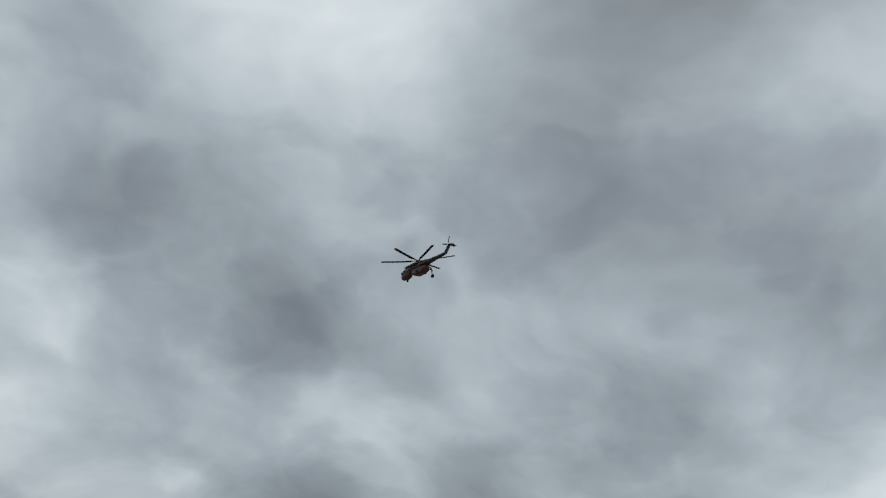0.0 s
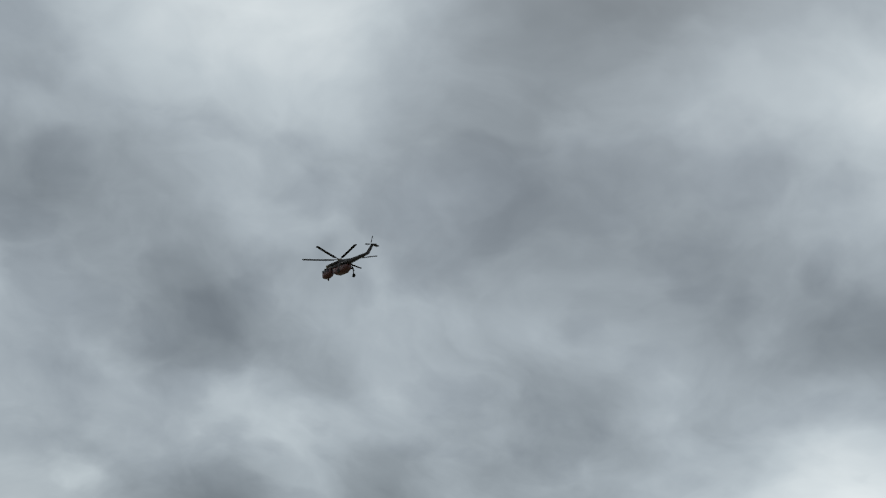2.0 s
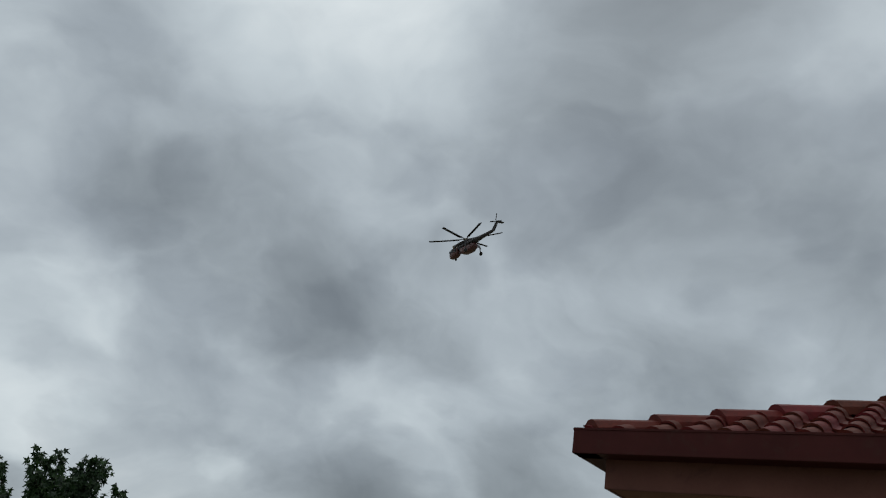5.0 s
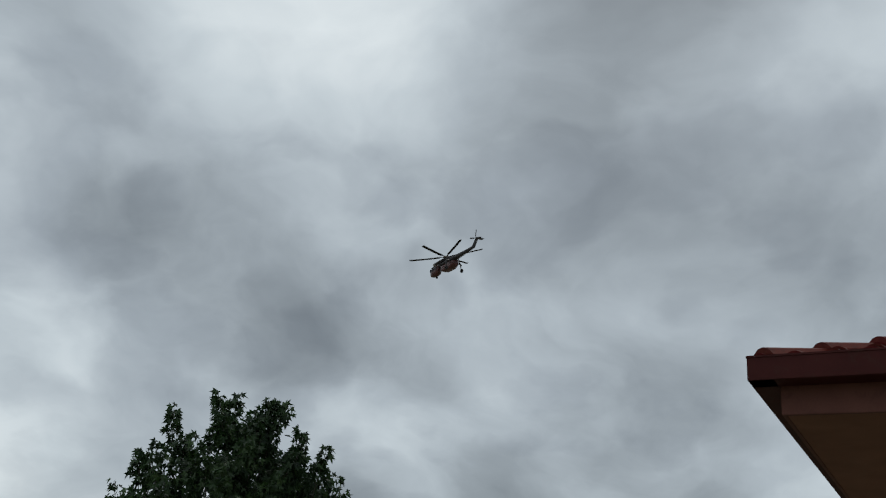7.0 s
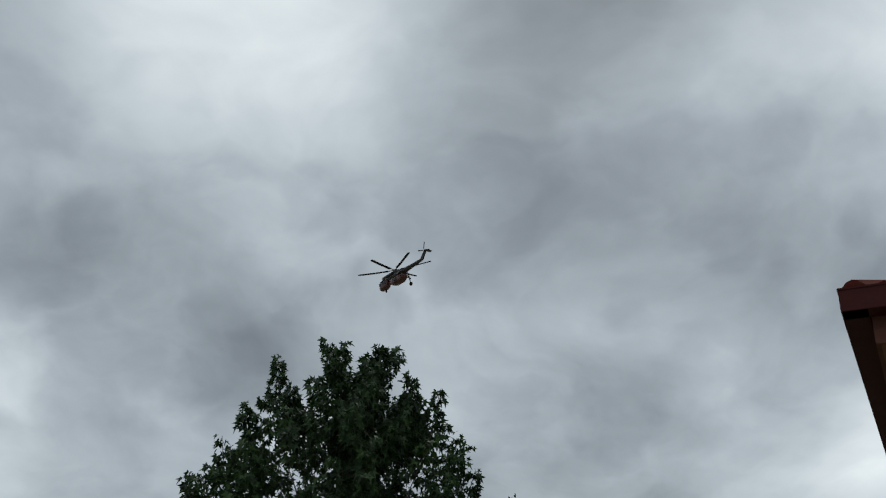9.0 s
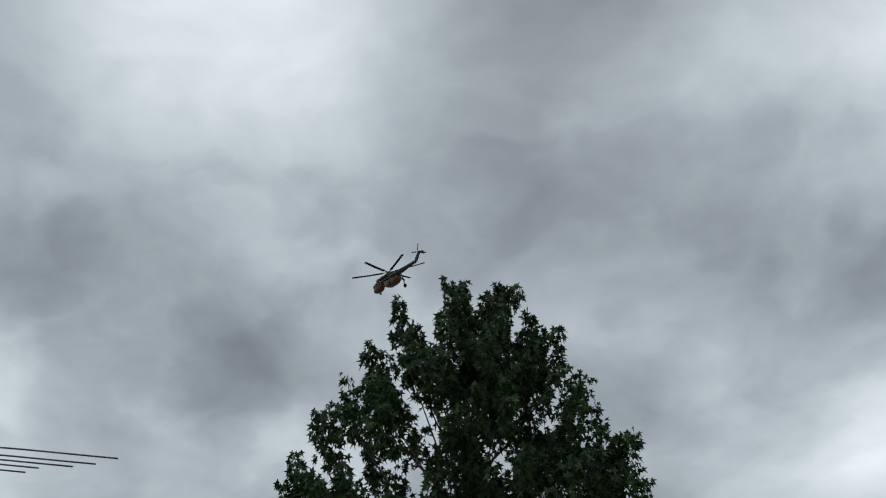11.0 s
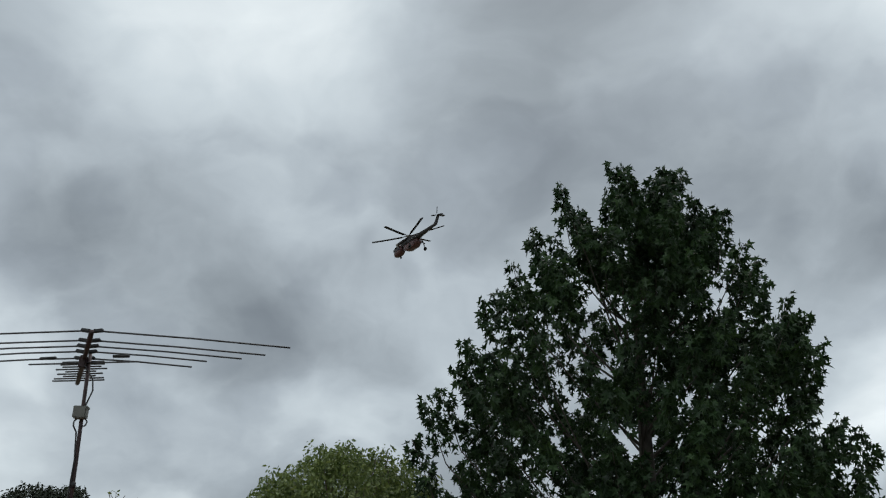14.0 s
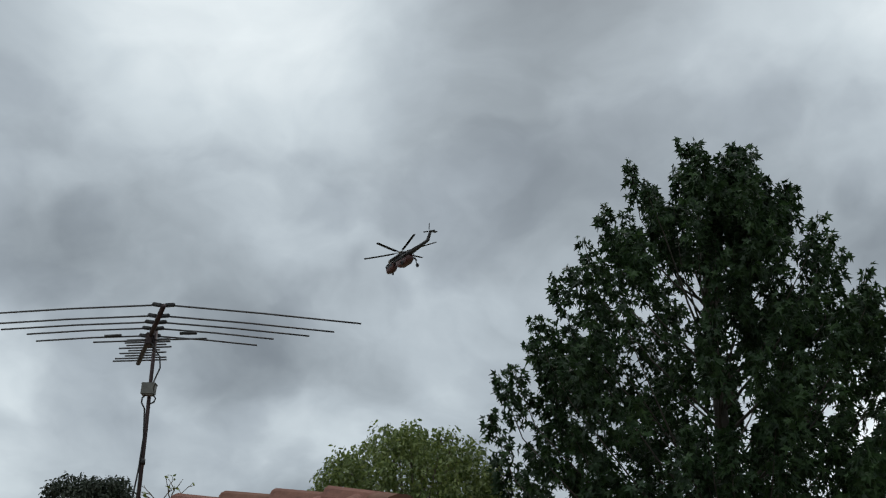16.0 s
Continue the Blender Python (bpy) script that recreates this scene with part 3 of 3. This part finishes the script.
    tagged(part("branchwork", mesh_of("branchwork", V, Fs, True), "bark", tree), kind="stuff")
    part("crown", scatter_leaves("crown", places, star_leaf(0.048), rng), "leaf", tree, "dense dark green star-shaped leaves")


build_sweetgum()


def build_round_tree():
    rng = random.Random(21)
    cx, cy = 0.0, 10.35
    tree = thing("round_tree", pose(cx, cy, 0), "small bright green rounded garden tree behind a tiled roof", "tree")
    part("trunk", tube("trunk", [(0, 0, -0.1), (0.02, 0, 1.2), (0, 0.02, 2.6)], [0.08, 0.065, 0.04], 8), "bark", tree)
    places = []
    V, Fs = [], []
    for i in range(1300):
        u = rng.uniform(-0.55, 1.0)
        a = rng.uniform(0, 2 * math.pi)
        s = math.sqrt(1 - u * u)
        k = 0.99 - 0.28 * rng.random() ** 2
        k *= 1 + 0.035 * math.sin(5 * a + 3 * u)
        p = Vector((0.80 * s * math.cos(a) * k, 0.70 * s * math.sin(a) * k, 3.10 + 0.74 * u * k))
        n = Vector((s * math.cos(a), s * math.sin(a), u + 0.4)).normalized()
        top = p + n * 0.05
        sprig(places, rng, p - n * 0.10, top, rng.randint(24, 32), 0.06, 0.0)
        if i % 7:
            continue
        tube_into(V, Fs, [(0, 0, 2.35), p * 0.5 + Vector((0, 0, 1.35)), p * 0.96 + Vector((0, 0, 0.10)), p], [0.014, 0.009, 0.005, 0.002], 4, False)
    tagged(part("branchwork", mesh_of("branchwork", V, Fs, True), "twig", tree), kind="stuff")
    part("crown", scatter_leaves("crown", places, oval_leaf(0.034), rng), "bush_leaf", tree, "fresh green small oval leaves")


build_round_tree()


def build_dark_tree():
    rng = random.Random(31)
    # stands in for a far conifer, made small and set close behind the roof
    tree = thing("dark_tree", pose(-3.05, 12.6, 0.04), "far dark conifer, built small and near behind the garden roof", "tree")
    part("trunk", tube("trunk", [(0, 0, -0.14), (0.04, 0, 1.8), (0, 0, 3.3)], [0.09, 0.07, 0.035], 8), "bark", tree)
    places = []
    for cx, cz, r, count in ((-0.12, 3.42, 0.36, 190), (0.20, 3.50, 0.27, 120), (0.04, 3.36, 0.34, 90)):
        for _ in range(count):
            u, a = rng.uniform(-0.7, 1), rng.uniform(0, 2 * math.pi)
            w = math.sqrt(1 - u * u)
            k = 1 - 0.35 * rng.random() ** 2 + 0.07 * math.sin(5 * a)
            p = Vector((cx + r * w * math.cos(a) * k, r * w * math.sin(a) * k, cz + r * u * k))
            sprig(places, rng, p - Vector((0, 0, 0.05)), p + Vector((0, 0, 0.04)), 44, 0.06, 0.0)
    part("crown", scatter_leaves("crown", places, oval_leaf(0.034), rng), "dark_leaf", tree, "very dark green small leaves")


build_dark_tree()


def build_bare_shrub():
    rng = random.Random(44)
    tree = thing("bare_shrub", pose(-1.95, 10.95, 0), "thin bare-twigged shrub with a few leaves", "shrub")
    V, Fs = [], []
    places = []

    def grow(p, d, length, r, depth):
        q = p + d * length
        m = p.lerp(q, 0.5) + Vector((rng.uniform(-1, 1), rng.uniform(-1, 1), 0)) * length * 0.08
        tube_into(V, Fs, [p, m, q], [r, r * 0.85, r * 0.7], 5, False)
        if depth == 0:
            if rng.random() < 0.6:
                places.append((q, (rng.uniform(-1, 1), rng.uniform(-1, 1), rng.uniform(-0.5, 0.8))))
            return
        for _ in range(3 if depth > 2 else 2):
            nd = (d + Vector((rng.uniform(-0.8, 0.8), rng.uniform(-0.7, 0.7), rng.uniform(-0.4, 0.3)))).normalized()
            grow(q, nd, length * rng.uniform(0.55, 0.75), r * 0.66, depth - 1)

    grow(Vector((0, 0, -0.05)), Vector((0.02, 0, 1)), 3.30, 0.03, 0)
    for dx, size in ((-0.35, 0.14), (0.25, 0.155)):
        grow(Vector((0.03, 0, 3.22)), Vector((dx, 0.05, 1)).normalized(), size, 0.009, 3)
    part("stem", mesh_of("stem", V, Fs, True), "twig", tree)
    part("foliage", scatter_leaves("foliage", places, oval_leaf(0.045), rng), "bush_leaf", tree)


build_bare_shrub()


# ---- the low roof with the antenna ----
def build_low_house():
    # local x runs along the ridge, y down the back slope
    a, b = Vector((-1.45, 9.954, 0)), Vector((-0.25, 9.45, 0))
    turn = math.degrees(math.atan2(b.y - a.y, b.x - a.x))
    L = (b - a).length
    house = thing("garage", pose(a.x, a.y, 0, 0, 0, turn), "low outbuilding with a weathered terracotta hip roof", "house")
    run, top = 1.9, 3.12
    eave = top - run * 0.42
    back = 0.42
    zb = top - back * 0.42
    V = [(-run, -run, eave), (L + run, -run, eave), (L + run, back, eave), (-run, back, eave), (0, 0, top), (L, 0, top), (L + back, back, zb), (-back, back, zb)]
    faces = [(0, 1, 5, 4), (1, 2, 6, 5), (5, 6, 7, 4), (7, 3, 0, 4), (2, 3, 7, 6), (3, 2, 1, 0)]
    roof = part("roof", mesh_of("roof", V, faces), "old_tile", house, "weathered brown tiles with a capped ridge")
    w = bmesh.new()
    box(w, -run + 0.4, -run + 0.4, 0, L + run - 0.4, back - 0.06, eave - 0.004)
    part("wall", w, "brick", house)
    return house, roof, Vector((a.x, a.y, 0)), turn, L, run, top, eave


low_house, low_roof, low_at, low_turn, low_len, low_run, low_top, low_eave = build_low_house()


def build_antenna():
    base = Vector((-1.87, 9.74, 2.80))
    ant = thing("tv_antenna", Matrix.Translation(base), "weathered rooftop television antenna with long rods on a steel mast", "antenna")
    e = Vector((1.30, 0.20, 0)).normalized()
    b0 = Vector((-1.71, 9.27, 4.36)) - base
    b1 = Vector((-2.08, 10.20, 4.27)) - base
    bd = (b1 - b0)
    part("mast", tube("mast", [(0.085, 0, -0.25), (0.045, 0, 0.8), (0.025, 0, 1.2), (0.01, 0, 1.56)], [0.015, 0.014, 0.0135, 0.013], 12), "mast", ant, "rust-flecked galvanised steel mast")
    part("mast_joint", tube("mast_joint", [(0.052, 0, 0.62), (0.050, 0, 0.66)], 0.02, 12), "black", ant)
    part("boom", tube("boom", [b0 - bd * 0.03, b0.lerp(b1, 0.5), b1 + bd * 0.04], 0.017, 8), "mast", ant, "tilted square boom")
    c = b0.lerp(b1, 0.5)
    cl = bmesh.new()
    box(cl, c.x - 0.024, c.y - 0.035, c.z - 0.07, c.x + 0.024, c.y + 0.035, c.z + 0.02, 0.006)
    part("mast_clamp", cl, "mast", ant)
    # long rods, each half in a black insulator on the boom
    for s, right, left in ((0.0, 1.315, 1.315), (0.18, 1.19, 1.28), (0.29, 1.05, 1.14), (0.40, 0.83, 0.94), (0.54, 0.75, 0.86)):
        p = b0.lerp(b1, s) + Vector((0, 0, 0.02))
        for sg, half in ((1, right), (-1, left)):
            e = Vector((1.30, 0.20 if sg > 0 else -0.26, 0)).normalized()
            q = p + e * (sg * half) - Vector((0, 0, 0.012 * half))
            part("rod", tube("rod", [p + e * (sg * 0.03), p.lerp(q, 0.5) + Vector((0, 0, 0.006)), q], 0.0062, 6), "alu", ant)
            k = bmesh.new()
            box(k, -0.034, -0.015, -0.010, 0.034, 0.015, 0.014, 0.006)
            part("insulator", k, "black", ant, "", Matrix.Translation(p + e * (sg * 0.042)) @ pose(0, 0, 0, 0, -10 * sg, math.degrees(math.atan2(e.y, e.x))))
    p = b0.lerp(b1, 0.50)
    for sg in (1, -1):
        part("rod_joint", tube("rod_joint", [p + e * (sg * 0.22) + Vector((0, 0, 0.014)), p + e * (sg * 0.34) + Vector((0, 0, 0.012))], 0.012, 8), "black", ant)
        part("rod", tube("rod", [p + e * (sg * 0.03) - Vector((0, 0, 0.03)), p + e * (sg * 0.42) - Vector((0, 0, 0.03))], 0.006, 6), "alu", ant)
    for i in range(9):
        p = b0.lerp(b1, 0.56 + 0.052 * i)
        half = (0.16, 0.17, 0.15, 0.20, 0.12, 0.18, 0.13, 0.20, 0.21)[i]
        part("short_rod", tube("short_rod", [p - e * half, p + e * half], 0.0062, 6), "alu", ant)
    # amplifier box and its cable
    bx = bmesh.new()
    box(bx, -0.046, -0.08, -0.042, 0.046, -0.018, 0.042, 0.008)
    amp = part("amplifier_box", bx, "box", ant, "weathered grey plastic amplifier box", pose(0.034, 0, 1.12))
    lid = bmesh.new()
    box(lid, -0.049, -0.074, 0.026, 0.049, -0.014, 0.045, 0.005)
    part("lid", lid, "box", amp)
    part("cable", tube("cable", [c + Vector((0.02, -0.03, -0.05)), (0.07, -0.03, 1.36), (0.085, -0.035, 1.28), (0.063, -0.04, 1.20), (0.053, -0.045, 1.15)], 0.0055, 6), "black", ant)
    part("cable", tube("cable", [(0.023, -0.05, 1.085), (-0.002, -0.045, 1.06), (-0.002, -0.04, 1.03), (0.021, -0.03, 0.99), (0.04, -0.02, 0.8), (0.04, -0.02, 0.6), (0.03, -0.02, 0.42), (0.012, -0.02, 0.25), (0.02, -0.02, 0.1), (0.08, 0, -0.2)], 0.0055, 6), "black", ant)
    part("cable", tube("cable", [(0.068, -0.05, 1.085), (0.088, -0.045, 1.06), (0.078, -0.04, 1.035), (0.053, -0.02, 1.03)], 0.0055, 6), "black", ant)


build_antenna()

# ---- roof tiles ----
tile_base.materials.append(MAT["tile"])


def cut_tile(base, m):
    """A tile sawn along the hip."""
    bm = bmesh.new()
    bm.from_mesh(base)
    bmesh.ops.transform(bm, matrix=m, verts=bm.verts)
    n = Vector((1, -1, 0)).normalized()
    bmesh.ops.bisect_plane(bm, geom=bm.verts[:] + bm.edges[:] + bm.faces[:], plane_co=n * 0.03, plane_no=n, clear_inner=True)
    if not bm.faces:
        bm.free()
        return None
    me = bpy.data.meshes.new("tile")
    bm.to_mesh(me)
    bm.free()
    return me


for m, at_hip in tiles_near:
    if not at_hip:
        part("tile", tile_base, "tile", house_roof, "", m)
    elif (sawn := cut_tile(tile_base, m)) is not None:
        part("tile", sawn, "tile", house_roof)
rest = part("far_tile_course", join_tiles("far_tile_course", [m for m, _ in tiles_rest], tile_base), "tile", house_roof)
tagged(rest, "the remaining terracotta tile courses", kind="stuff")


def low_roof_tiles():
    """Tiles of the low roof: the courses near the ridge one by one."""
    rng = random.Random(8)
    ang = math.degrees(math.atan(0.42))
    ce = math.cos(radians(ang))
    placed = []
    for j in range(5):
        d = 0.30 + (4 - j) * EXPOSE * ce
        x = -d + 0.1
        while x < low_len + d - 0.25:
            placed.append(pose(x, -d, low_top - d * 0.42, ang, rng.uniform(-1, 1), rng.uniform(-0.8, 0.8)))
            x += PERIOD
    old = tile_mesh()
    old.materials.append(MAT["old_tile"])
    for m in placed:
        part("tile", old, "old_tile", low_roof, "", m)
    cm = cap_mesh(0.44, "ridge_cap")
    cm.materials.append(MAT["old_tile"])
    n = int(low_len / 0.38) + 1
    for k in range(n):
        part("ridge_cap", cm, "tile", low_roof, "", pose(low_len - 0.38 * (k + 1) + 0.05, 0, low_top + 0.045, rng.uniform(-3, 3), rng.uniform(-1.5, 1.5), rng.uniform(-2, 2)))
    for ex, sx in ((0, -1), (low_len, 1)):
        for sy in (1, -1):
            d = Vector((-sx, -sy, 0.42)).normalized()
            side = Vector((0, 0, 1)).cross(d).normalized()
            rot = Matrix((d, side, d.cross(side))).transposed().to_4x4()
            for k in range(6 if sy < 0 else 1):
                p = Vector((ex + sx * (0.27 + 0.27 * k), sy * (0.27 + 0.27 * k), low_top - 0.42 * (0.27 + 0.27 * k) + 0.04))
                part("hip_cap", cm, "tile", low_roof, "", Matrix.Translation(p) @ rot)


low_roof_tiles()
